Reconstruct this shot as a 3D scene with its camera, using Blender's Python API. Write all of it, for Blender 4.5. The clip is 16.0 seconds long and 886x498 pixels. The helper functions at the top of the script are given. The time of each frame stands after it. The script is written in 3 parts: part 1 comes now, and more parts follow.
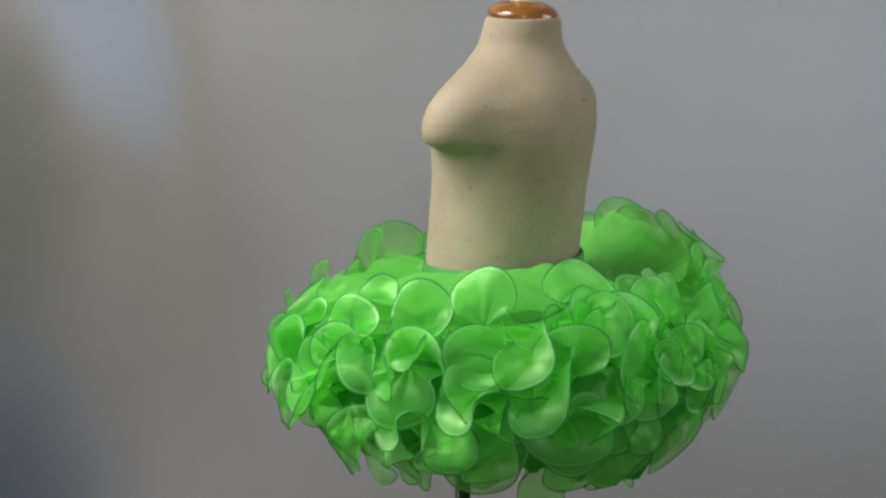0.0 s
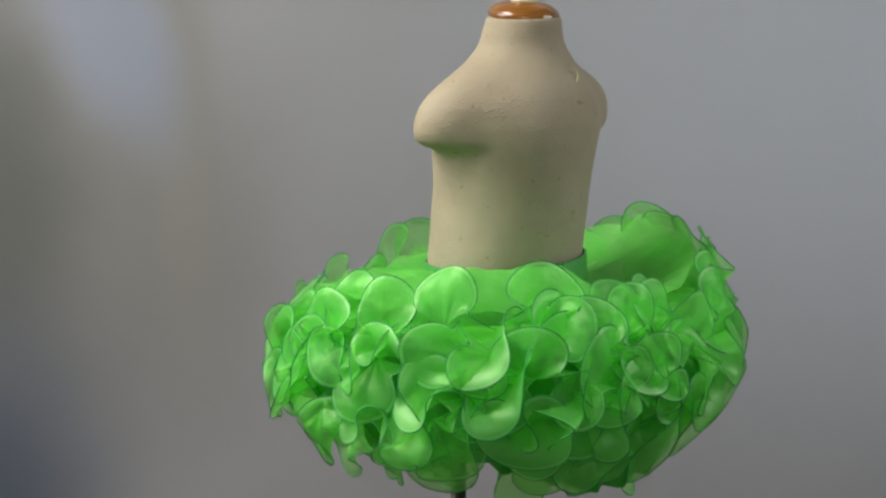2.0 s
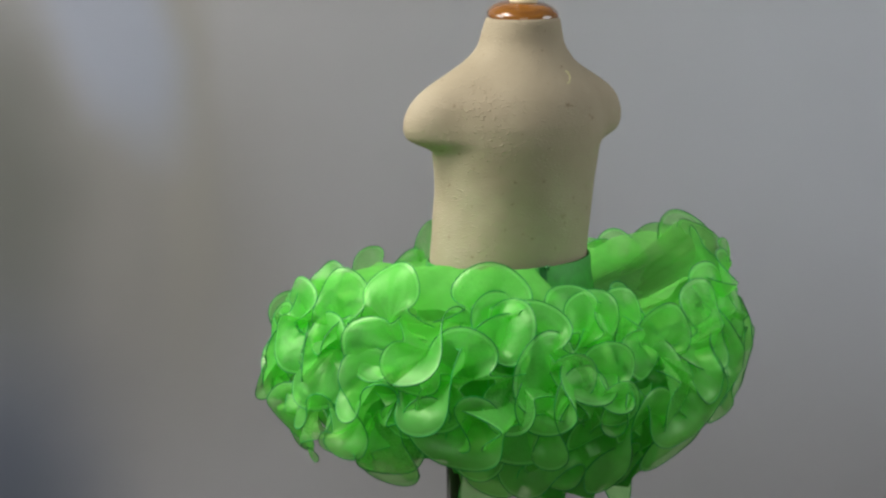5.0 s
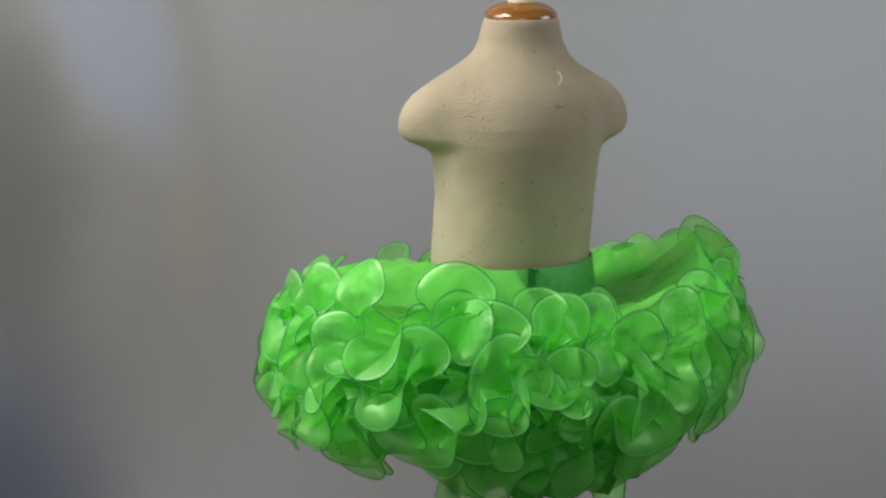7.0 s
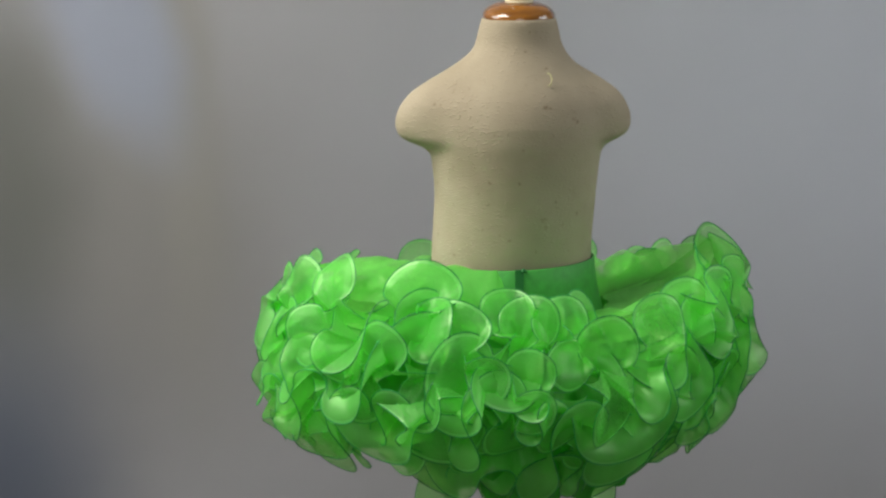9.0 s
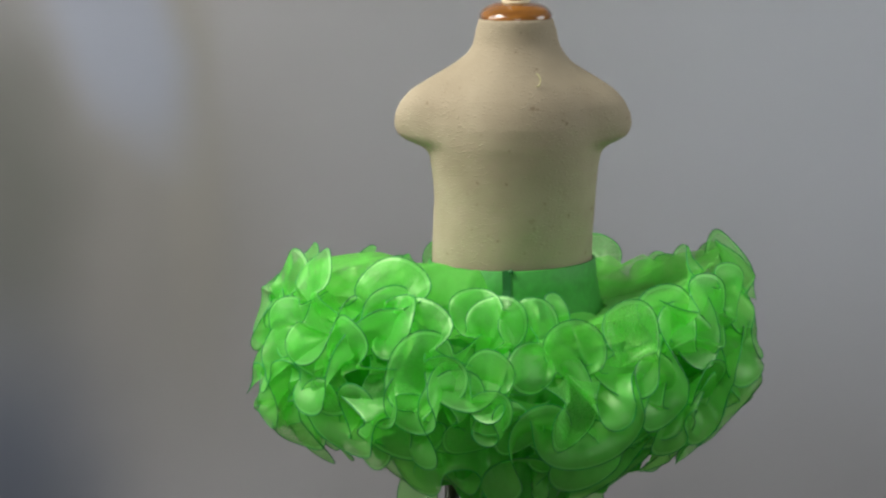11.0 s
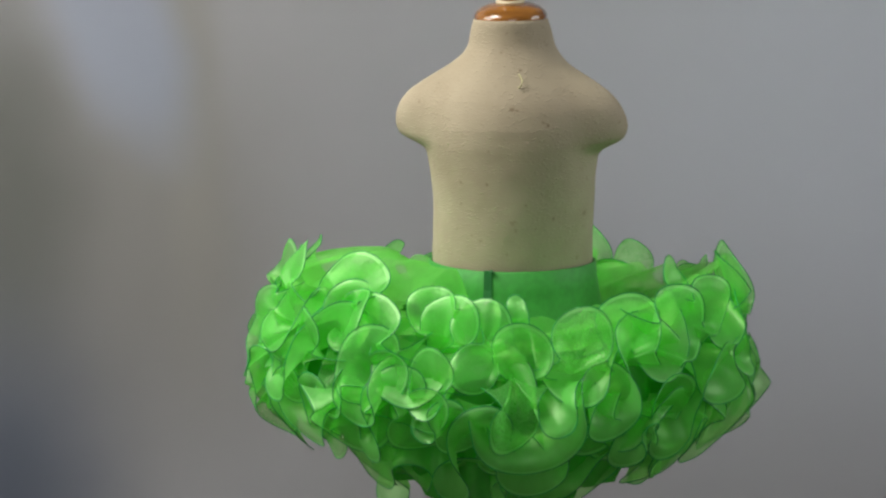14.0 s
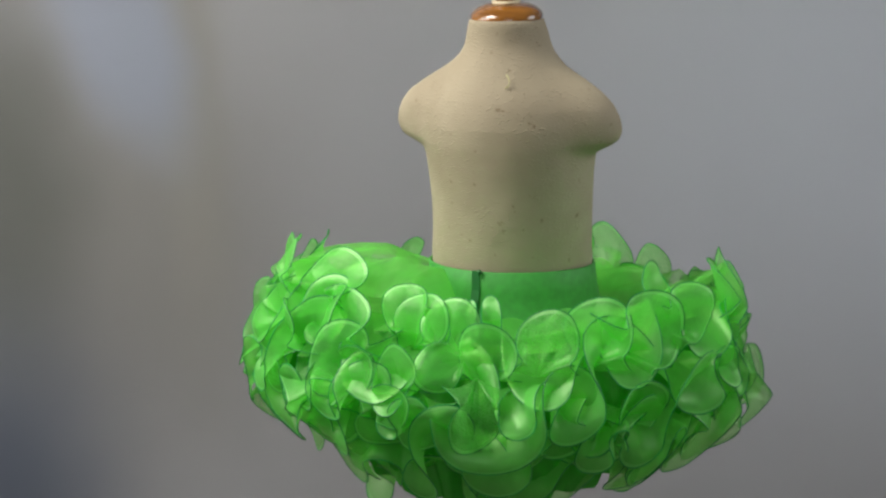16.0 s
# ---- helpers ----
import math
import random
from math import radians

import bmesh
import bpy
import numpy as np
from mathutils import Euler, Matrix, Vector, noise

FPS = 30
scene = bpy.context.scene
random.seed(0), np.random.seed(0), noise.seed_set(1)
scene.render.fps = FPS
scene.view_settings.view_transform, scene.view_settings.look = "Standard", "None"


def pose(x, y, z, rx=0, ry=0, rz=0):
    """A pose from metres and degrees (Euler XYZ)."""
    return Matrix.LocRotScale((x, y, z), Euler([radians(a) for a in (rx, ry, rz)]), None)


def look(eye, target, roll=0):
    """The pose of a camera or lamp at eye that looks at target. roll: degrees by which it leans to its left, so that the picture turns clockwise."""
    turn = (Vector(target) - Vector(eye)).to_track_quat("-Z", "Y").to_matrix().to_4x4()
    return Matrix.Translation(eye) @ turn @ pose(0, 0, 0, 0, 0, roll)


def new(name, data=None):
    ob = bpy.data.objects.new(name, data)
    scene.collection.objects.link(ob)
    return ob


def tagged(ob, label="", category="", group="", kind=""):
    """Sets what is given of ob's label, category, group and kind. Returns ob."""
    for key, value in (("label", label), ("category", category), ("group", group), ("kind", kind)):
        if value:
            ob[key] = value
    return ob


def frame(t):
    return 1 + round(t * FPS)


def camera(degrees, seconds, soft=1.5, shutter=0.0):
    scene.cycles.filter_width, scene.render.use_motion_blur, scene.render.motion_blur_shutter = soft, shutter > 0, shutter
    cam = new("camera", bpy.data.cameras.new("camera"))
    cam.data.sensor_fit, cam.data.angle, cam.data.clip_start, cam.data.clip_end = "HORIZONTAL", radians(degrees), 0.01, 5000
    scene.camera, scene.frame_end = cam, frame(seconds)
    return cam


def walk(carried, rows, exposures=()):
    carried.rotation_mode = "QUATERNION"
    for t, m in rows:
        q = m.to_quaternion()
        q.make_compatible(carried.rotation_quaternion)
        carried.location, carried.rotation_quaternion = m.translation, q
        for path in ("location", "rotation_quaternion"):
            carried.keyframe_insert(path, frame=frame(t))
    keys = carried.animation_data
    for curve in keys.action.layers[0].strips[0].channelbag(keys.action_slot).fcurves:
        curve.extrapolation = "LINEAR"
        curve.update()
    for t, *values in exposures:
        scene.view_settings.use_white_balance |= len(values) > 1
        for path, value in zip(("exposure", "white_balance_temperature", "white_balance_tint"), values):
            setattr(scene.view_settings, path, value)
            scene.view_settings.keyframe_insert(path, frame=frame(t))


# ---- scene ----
# Camera: fixed on its tripod, looking slightly down at a turning dress form.
cam = camera(34.45, 16.0, soft=2.5)
EYE = Vector((-0.0551, -1.55, 1.2))
TILT = radians(12.93)
VIEW = look(EYE, EYE + Vector((0, math.cos(TILT), -math.sin(TILT))), -0.62)
walk(cam, [(0, VIEW), (16, VIEW)], [(0, 0.0), (16, 0.0)])

# Daylight: sky outside, a large window in the west wall, three unseen lamps added.
world = bpy.data.worlds.new("sky")
scene.world = world
world.use_nodes = True
wn = world.node_tree
sky = wn.nodes.new("ShaderNodeTexSky")
sky.sky_type = "NISHITA"
sky.sun_disc = False
sky.sun_elevation, sky.sun_rotation = radians(38), radians(200)
wn.links.new(sky.outputs[0], wn.nodes["Background"].inputs[0])
wn.nodes["Background"].inputs[1].default_value = 0.1


def rect_light(name, place, target, width, height, watts, colour):
    data = bpy.data.lights.new(name, "AREA")
    data.shape, data.size, data.size_y, data.energy, data.color = "RECTANGLE", width, height, watts, colour
    ob = new(name, data)
    ob.matrix_world = look(place, target)
    return ob


rect_light("window_daylight", (-2.08, -0.30, 1.95), (0, -0.1, 1.0), 1.2, 1.1, 28.5, (1.0, 0.98, 0.94))
# unseen overhead lamp, added to light the skirt from above
rect_light("added_overhead_fill", (-1.35, -0.55, 2.64), (-1.30, -0.549, 0.0), 1.0, 1.0, 59, (1.0, 0.985, 0.95))
# unseen lamp, added to brighten the east side of the form
rect_light("added_east_fill", (2.08, -0.30, 1.75), (0.1, -0.1, 1.0), 1.1, 1.1, 16, (0.92, 0.96, 1.0))
# unseen lamp behind the camera, added as frontal fill
rect_light("added_rear_fill", (0.1, -3.06, 2.12), (0.1, 0, 0.9), 1.2, 0.8, 9, (0.84, 0.91, 1.0))


# ---------------------------------------------------------------- materials
def material(name):
    m = bpy.data.materials.new(name)
    m.use_nodes = True
    nt = m.node_tree
    return m, nt, nt.nodes, nt.nodes["Principled BSDF"]


def link(nt, a, b):
    nt.links.new(a, b)


def noise_node(nt, scale, detail=3.0, rough=0.55, coord="Object", stretch=(1, 1, 1)):
    tc = nt.nodes.new("ShaderNodeTexCoord")
    mp = nt.nodes.new("ShaderNodeMapping")
    mp.inputs["Scale"].default_value = stretch
    n = nt.nodes.new("ShaderNodeTexNoise")
    n.inputs["Scale"].default_value, n.inputs["Detail"].default_value, n.inputs["Roughness"].default_value = scale, detail, rough
    link(nt, tc.outputs[coord], mp.inputs[0])
    link(nt, mp.outputs[0], n.inputs["Vector"])
    return n


def ramp(nt, fac, stops):
    r = nt.nodes.new("ShaderNodeValToRGB")
    els = r.color_ramp.elements
    while len(els) < len(stops):
        els.new(0.5)
    for e, (pos, col) in zip(els, stops):
        e.position, e.color = pos, (*col, 1) if len(col) == 3 else col
    link(nt, fac, r.inputs[0])
    return r


def mix(nt, fac, a, b, mode="MIX"):
    n = nt.nodes.new("ShaderNodeMix")
    n.data_type, n.blend_type = "RGBA", mode
    for sock, v in ((n.inputs[0], fac), (n.inputs[6], a), (n.inputs[7], b)):
        if hasattr(v, "is_output"):
            link(nt, v, sock)
        elif isinstance(v, (int, float)):
            sock.default_value = v
        else:
            sock.default_value = (*v, 1)
    return n.outputs[2]


def bump(nt, height, strength, distance, target):
    b = nt.nodes.new("ShaderNodeBump")
    b.inputs["Strength"].default_value, b.inputs["Distance"].default_value = strength, distance
    link(nt, height, b.inputs["Height"])
    link(nt, b.outputs[0], target.inputs["Normal"])
    return b


def plaster(name, colour):
    m, nt, nodes, bsdf = material(name)
    big = noise_node(nt, 1.3, 3)
    small = noise_node(nt, 60, 4)
    c = ramp(nt, big.outputs[0], [(0.3, [v * 0.92 for v in colour]), (0.7, [min(v * 1.06, 0.9) for v in colour])])
    link(nt, c.outputs[0], bsdf.inputs["Base Color"])
    bsdf.inputs["Roughness"].default_value = 0.85
    bump(nt, small.outputs[0], 0.2, 0.002, bsdf)
    return m


def linen():
    """Cream papier-mache body covered in slubby cotton."""
    m, nt, nodes, bsdf = material("cream_linen")
    stain = noise_node(nt, 9, 4)
    weave = noise_node(nt, 420, 2, stretch=(1, 1, 2.2))
    lumps = noise_node(nt, 230, 3, 0.6)
    base = ramp(nt, stain.outputs[0], [(0.3, (0.332, 0.270, 0.172)), (0.55, (0.399, 0.331, 0.218)), (0.75, (0.440, 0.374, 0.258))])
    specks = noise_node(nt, 115, 2)
    fleck = ramp(nt, specks.outputs[0], [(0.69, (0, 0, 0)), (0.75, (1, 1, 1))])
    c = mix(nt, fleck.outputs[0], base.outputs[0], (0.25, 0.19, 0.11))
    link(nt, c, bsdf.inputs["Base Color"])
    bsdf.inputs["Roughness"].default_value = 0.82
    cells = nodes.new("ShaderNodeTexVoronoi")
    cells.inputs["Scale"].default_value = 290
    tc = nodes.new("ShaderNodeTexCoord")
    stretch = nodes.new("ShaderNodeMapping")
    stretch.inputs["Scale"].default_value = (0.65, 0.65, 1.3)
    link(nt, tc.outputs["Object"], stretch.inputs[0])
    link(nt, stretch.outputs[0], cells.inputs["Vector"])
    knot = ramp(nt, cells.outputs["Distance"], [(0.0, (1, 1, 1)), (0.42, (0, 0, 0))])
    pick = ramp(nt, cells.outputs["Color"], [(0.22, (0, 0, 0)), (0.45, (1, 1, 1))])
    patch = noise_node(nt, 16, 2)
    where = ramp(nt, patch.outputs[0], [(0.35, (0.35, 0.35, 0.35)), (0.6, (1, 1, 1))])
    slub = mix(nt, 1.0, mix(nt, 1.0, knot.outputs[0], pick.outputs[0], "MULTIPLY"), where.outputs[0], "MULTIPLY")
    rough = mix(nt, 0.25, slub, weave.outputs[0])
    rough = mix(nt, 0.2, rough, lumps.outputs[0])
    bump(nt, rough, 0.8, 0.0017, bsdf)
    return m


def varnished_wood():
    m, nt, nodes, bsdf = material("varnished_wood")
    grain = noise_node(nt, 30, 5, stretch=(1, 1, 6))
    c = ramp(nt, grain.outputs[0], [(0.3, (0.15, 0.052, 0.008)), (0.7, (0.33, 0.13, 0.018))])
    link(nt, c.outputs[0], bsdf.inputs["Base Color"])
    bsdf.inputs["Roughness"].default_value = 0.16
    bsdf.inputs["Coat Weight"].default_value = 0.6
    return m


def plain(name, colour, rough=0.5, metal=0.0, vary=0.15, scale=40):
    m, nt, nodes, bsdf = material(name)
    n = noise_node(nt, scale, 3)
    c = ramp(nt, n.outputs[0], [(0.3, [v * (1 - vary) for v in colour]), (0.7, [min(1, v * (1 + vary)) for v in colour])])
    link(nt, c.outputs[0], bsdf.inputs["Base Color"])
    bsdf.inputs["Roughness"].default_value, bsdf.inputs["Metallic"].default_value = rough, metal
    return m


def organza(name, colour, through_colour, clear, gloss, WRINKLE=30.0, CREASE=0.5):
    """Sheer, silky organza: part clear, part scattering to both sides, with a satin sheen."""
    m, nt, nodes, bsdf = material(name)
    nodes.remove(bsdf)
    out = nodes["Material Output"]
    info = nodes.new("ShaderNodeObjectInfo")
    fold = noise_node(nt, 38, 4, 0.6, stretch=(1.6, 0.5, 1))
    tint = ramp(nt, fold.outputs[0], [(0.3, [v * 0.85 for v in colour]), (0.7, [min(0.95, v * 1.12) for v in colour])])
    shade = nodes.new("ShaderNodeHueSaturation")
    vary = nodes.new("ShaderNodeMapRange")
    vary.inputs[3].default_value, vary.inputs[4].default_value = 0.85, 1.12
    link(nt, info.outputs["Random"], vary.inputs[0])
    link(nt, vary.outputs[0], shade.inputs["Value"])
    link(nt, tint.outputs[0], shade.inputs["Color"])
    diff, tran = nodes.new("ShaderNodeBsdfDiffuse"), nodes.new("ShaderNodeBsdfTranslucent")
    glos, tp = nodes.new("ShaderNodeBsdfGlossy"), nodes.new("ShaderNodeBsdfTransparent")
    link(nt, shade.outputs[0], diff.inputs[0])
    link(nt, shade.outputs[0], tran.inputs[0])
    glos.inputs["Color"].default_value = (0.72, 1.0, 0.55, 1)
    glos.inputs["Roughness"].default_value = 0.40
    tp.inputs[0].default_value = (*through_colour, 1)
    weave = noise_node(nt, WRINKLE, 4, 0.55, stretch=(1.8, 0.6, 1))
    b = nodes.new("ShaderNodeBump")
    b.inputs["Strength"].default_value, b.inputs["Distance"].default_value = CREASE, 0.25 / WRINKLE
    link(nt, weave.outputs[0], b.inputs["Height"])
    for s in (diff, tran, glos):
        link(nt, b.outputs[0], s.inputs["Normal"])

    def blend(fac, a, c):
        n = nodes.new("ShaderNodeMixShader")
        n.inputs[0].default_value = fac
        link(nt, a.outputs[0], n.inputs[1])
        link(nt, c.outputs[0], n.inputs[2])
        return n

    cloth = blend(gloss, blend(0.50, diff, tran), glos)
    link(nt, blend(clear, cloth, tp).outputs[0], out.inputs["Surface"])
    return m


ORGANZA = organza("green_organza", (0.26, 0.93, 0.19), (0.73, 1.0, 0.55), 0.52, 0.12, 10.0, 0.15)
YOKE = organza("sheer_green_organza", (0.29, 0.88, 0.20), (0.84, 1.0, 0.68), 0.58, 0.12, 12.0, 0.15)
FLUTE = organza("green_organza_flute", (0.26, 0.93, 0.20), (0.76, 1.0, 0.58), 0.62, 0.11, 2.0, 0.09)
HEM = organza("green_organza_hem", (0.28, 0.95, 0.22), (0.76, 1.0, 0.58), 0.42, 0.15, 8.0, 0.1)
# paler than the lining, to throw green light up onto the form
BOUNCE_BACKING = organza("pale_bounce_organza", (0.30, 0.94, 0.20), (0.7, 1.0, 0.5), 0.18, 0.08, 12.0, 0.15)
# far darker than the organza: shade of the ruffle gaps put into the colour
SHADE_LINING = organza("shade_green_lining", (0.035, 0.38, 0.028), (0.3, 0.9, 0.22), 0.08, 0.05)
BAND = plain("green_elastic", (0.042, 0.29, 0.035), 0.6, 0, 0.12, 120)
BAND_DARK = plain("dark_green_tape", (0.012, 0.13, 0.025), 0.6)
EDGE = plain("green_cord", (0.008, 0.22, 0.04), 0.45, 0, 0.5, 25)
STEEL = plain("bright_steel", (0.75, 0.75, 0.72), 0.2, 1.0)
LINEN = linen()
WOOD = varnished_wood()
THREAD = plain("pale_yellow_thread", (0.50, 0.46, 0.24), 0.9)
COLLAR = plain("ivory_collar", (0.62, 0.52, 0.33), 0.4)
POLE = plain("dark_brown_metal", (0.02, 0.012, 0.012), 0.35)
WALL = plaster("grey_plaster", (0.36, 0.355, 0.35))
FLOOR = plain("dark_floor", (0.10, 0.085, 0.07), 0.6, 0, 0.2, 6)


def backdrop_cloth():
    """Pale grey muslin; soft light and shade painted in as large clouds of olive, tan and slate blue."""
    m, nt, nodes, bsdf = material("painted_light_muslin")
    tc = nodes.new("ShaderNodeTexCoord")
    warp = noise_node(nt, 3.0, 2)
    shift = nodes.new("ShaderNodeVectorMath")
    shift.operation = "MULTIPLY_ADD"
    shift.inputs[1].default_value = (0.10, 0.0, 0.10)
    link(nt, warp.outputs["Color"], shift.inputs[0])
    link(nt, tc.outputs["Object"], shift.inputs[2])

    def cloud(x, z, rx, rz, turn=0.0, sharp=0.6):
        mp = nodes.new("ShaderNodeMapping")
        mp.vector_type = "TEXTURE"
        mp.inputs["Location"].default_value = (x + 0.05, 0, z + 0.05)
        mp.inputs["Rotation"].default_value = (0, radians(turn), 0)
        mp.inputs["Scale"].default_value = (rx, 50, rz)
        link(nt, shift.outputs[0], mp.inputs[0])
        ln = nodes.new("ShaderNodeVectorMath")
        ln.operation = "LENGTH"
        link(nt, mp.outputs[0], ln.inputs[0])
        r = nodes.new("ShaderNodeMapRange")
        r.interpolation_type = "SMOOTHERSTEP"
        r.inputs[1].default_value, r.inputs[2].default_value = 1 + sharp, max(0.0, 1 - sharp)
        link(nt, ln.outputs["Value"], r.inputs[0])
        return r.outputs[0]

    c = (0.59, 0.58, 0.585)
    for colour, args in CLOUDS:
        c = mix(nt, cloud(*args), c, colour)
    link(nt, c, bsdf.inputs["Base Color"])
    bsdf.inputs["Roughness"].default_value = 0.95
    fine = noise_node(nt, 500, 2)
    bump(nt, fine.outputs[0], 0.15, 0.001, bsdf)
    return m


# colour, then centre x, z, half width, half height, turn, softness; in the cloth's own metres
# soft light and shade of the background, put into the cloth colour
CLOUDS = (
    # pale cloud lightens the right side, where the lamps fall short
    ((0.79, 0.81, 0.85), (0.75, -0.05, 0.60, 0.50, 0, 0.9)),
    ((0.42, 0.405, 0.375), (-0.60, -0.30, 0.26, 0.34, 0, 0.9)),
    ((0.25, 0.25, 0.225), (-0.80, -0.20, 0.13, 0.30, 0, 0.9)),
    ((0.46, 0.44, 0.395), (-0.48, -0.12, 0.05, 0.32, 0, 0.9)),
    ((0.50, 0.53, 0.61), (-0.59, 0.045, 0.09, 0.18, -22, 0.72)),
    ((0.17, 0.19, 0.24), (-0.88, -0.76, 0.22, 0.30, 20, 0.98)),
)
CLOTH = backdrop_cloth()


# ---------------------------------------------------------------- mesh helpers
def mesh_object(name, bm, mat, parent=None, label="", smooth=True):
    me = bpy.data.meshes.new(name)
    bm.normal_update()
    bm.to_mesh(me)
    bm.free()
    for mt in mat if isinstance(mat, (list, tuple)) else [mat]:
        me.materials.append(mt)
    if smooth:
        me.polygons.foreach_set("use_smooth", [True] * len(me.polygons))
    ob = new(name, me)
    if parent is not None:
        ob.parent = parent
    if label:
        ob["label"] = label
    return ob


def part(name, bm, mat, parent, label="", smooth=True):
    return mesh_object(name, bm, mat, parent, label, smooth)


def box(bm, x0, x1, y0, y1, z0, z1, bevel=0.0):
    r = bmesh.ops.create_cube(bm, size=1)["verts"]
    for v in r:
        v.co = Vector(((x0 + x1) / 2 + v.co.x * (x1 - x0), (y0 + y1) / 2 + v.co.y * (y1 - y0), (z0 + z1) / 2 + v.co.z * (z1 - z0)))
    if bevel:
        bmesh.ops.bevel(bm, geom=list({e for v in r for e in v.link_edges}), offset=bevel, segments=2, affect="EDGES")
    return bm


def loft(bm, rings, close_top=True, close_bottom=True, mat=0):
    rows = [[bm.verts.new(p) for p in ring] for ring in rings]
    n = len(rows[0])
    for a, b in zip(rows, rows[1:]):
        for i in range(n):
            f = bm.faces.new((a[i], a[(i + 1) % n], b[(i + 1) % n], b[i]))
            f.material_index = mat
    if close_bottom:
        bm.faces.new(rows[0][::-1]).material_index = mat
    if close_top:
        bm.faces.new(rows[-1]).material_index = mat
    return rows


def lathe(bm, centre, profile, n=32, mat=0, up=Vector((0, 0, 1))):
    turn = up.to_track_quat("Z", "Y").to_matrix()
    rings = [[Vector(centre) + turn @ Vector((r * math.cos(2 * math.pi * i / n), r * math.sin(2 * math.pi * i / n), z)) for i in range(n)] for r, z in profile]
    loft(bm, rings, mat=mat)


def tube(bm, points, radius, n=5, closed=False):
    pts = [Vector(p) for p in points]
    rings = []
    for i, p in enumerate(pts):
        a = pts[i - 1] if i or closed else p
        b = pts[(i + 1) % len(pts)] if i + 1 < len(pts) or closed else p
        q = (b - a).to_track_quat("Z", "Y").to_matrix()
        rings.append([p + q @ Vector((radius * math.cos(2 * math.pi * k / n), radius * math.sin(2 * math.pi * k / n), 0)) for k in range(n)])
    rows = [[bm.verts.new(c) for c in r] for r in rings]
    pairs = list(zip(rows, rows[1:])) + ([(rows[-1], rows[0])] if closed else [])
    for a, b in pairs:
        best = 0 if not closed or a is not rows[-1] else min(range(n), key=lambda s: (a[0].co - b[s].co).length)
        for k in range(n):
            bm.faces.new((a[k], a[(k + 1) % n], b[(k + 1 + best) % n], b[(k + best) % n]))


def curve_at(table, x):
    """Smooth value from a table of (x, value), x rising."""
    xs = [r[0] for r in table]
    if x <= xs[0]:
        return table[0][1]
    if x >= xs[-1]:
        return table[-1][1]
    for (x0, v0), (x1, v1) in zip(table, table[1:]):
        if x <= x1:
            k = (x - x0) / (x1 - x0)
            return v0 + (v1 - v0) * k


# ---------------------------------------------------------------- room
# Walls and ceiling are unseen, added to bounce and limit the light.
def room():
    bm = box(bmesh.new(), -2.2, 2.2, -3.2, 1.5, -0.1, 0.0)
    tagged(mesh_object("floor", bm, FLOOR, smooth=False), "plain dark floor of the studio room", "floor", kind="structure")
    bm = bmesh.new()
    # opening made for the added overhead lamp
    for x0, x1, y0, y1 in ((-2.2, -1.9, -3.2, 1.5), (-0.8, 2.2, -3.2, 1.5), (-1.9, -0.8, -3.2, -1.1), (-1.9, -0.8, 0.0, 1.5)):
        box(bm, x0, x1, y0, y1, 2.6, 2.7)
    tagged(mesh_object("ceiling", bm, WALL, smooth=False), "plain unseen grey plaster ceiling, opening added for a fill lamp", "ceiling", kind="structure")
    bm = box(bmesh.new(), -2.2, 2.2, 1.4, 1.5, 0.0, 2.6)
    tagged(mesh_object("wall_north", bm, WALL, smooth=False), "plain grey wall behind the backdrop", "wall", kind="structure")
    bm = bmesh.new()
    # opening made for the added east lamp
    for y0, y1, z0, z1 in ((-3.2, -0.86, 0, 2.6), (0.26, 1.4, 0, 2.6), (-0.86, 0.26, 0, 1.15), (-0.86, 0.26, 2.35, 2.6)):
        box(bm, 2.1, 2.2, y0, y1, z0, z1)
    tagged(mesh_object("wall_east", bm, WALL, smooth=False), "unseen grey plaster wall added with an opening for a lamp", "wall", kind="structure")
    bm = bmesh.new()
    for y0, y1, z0, z1 in ((-3.2, -0.95, 0, 2.6), (0.35, 1.4, 0, 2.6), (-0.95, 0.35, 0, 1.35), (-0.95, 0.35, 2.55, 2.6)):
        box(bm, -2.2, -2.1, y0, y1, z0, z1)
    tagged(mesh_object("wall_west", bm, WALL, smooth=False), "unseen grey plaster wall added with an opening for a lamp", "wall", kind="structure")
    bm = bmesh.new()
    # opening made for the added frontal lamp
    for x0, x1, z0, z1 in ((-2.1, -0.5, 0, 2.6), (0.7, 2.1, 0, 2.6), (-0.5, 0.7, 0, 1.65), (-0.5, 0.7, 2.55, 2.6)):
        box(bm, x0, x1, -3.2, -3.1, z0, z1)
    tagged(mesh_object("wall_south", bm, WALL, smooth=False), "unseen grey plaster wall added with an opening for a lamp", "wall", kind="structure")


def backdrop():
    bm = bmesh.new()
    nx, nz, t = 60, 40, 0.004
    grid = []
    for j in range(nz + 1):
        row = []
        for i in range(nx + 1):
            x, z = -1.5 + 3.0 * i / nx, -0.95 + 2.2 * j / nz
            y = 0.006 * math.sin(2.1 * x + 0.6 * z) + 0.004 * noise.noise(Vector((x * 1.5, 3.1, z * 0.6)))
            row.append(bm.verts.new((x, y, z)))
        grid.append(row)
    for a, b in zip(grid, grid[1:]):
        for i in range(nx):
            bm.faces.new((a[i], a[i + 1], b[i + 1], b[i]))
    bmesh.ops.solidify(bm, geom=bm.faces[:], thickness=t)
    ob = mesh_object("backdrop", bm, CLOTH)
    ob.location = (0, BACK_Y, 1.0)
    tagged(ob, "pale grey muslin backdrop with olive light and shade clouds painted in", "backdrop", kind="structure")
    return ob


BACK_Y = 0.75


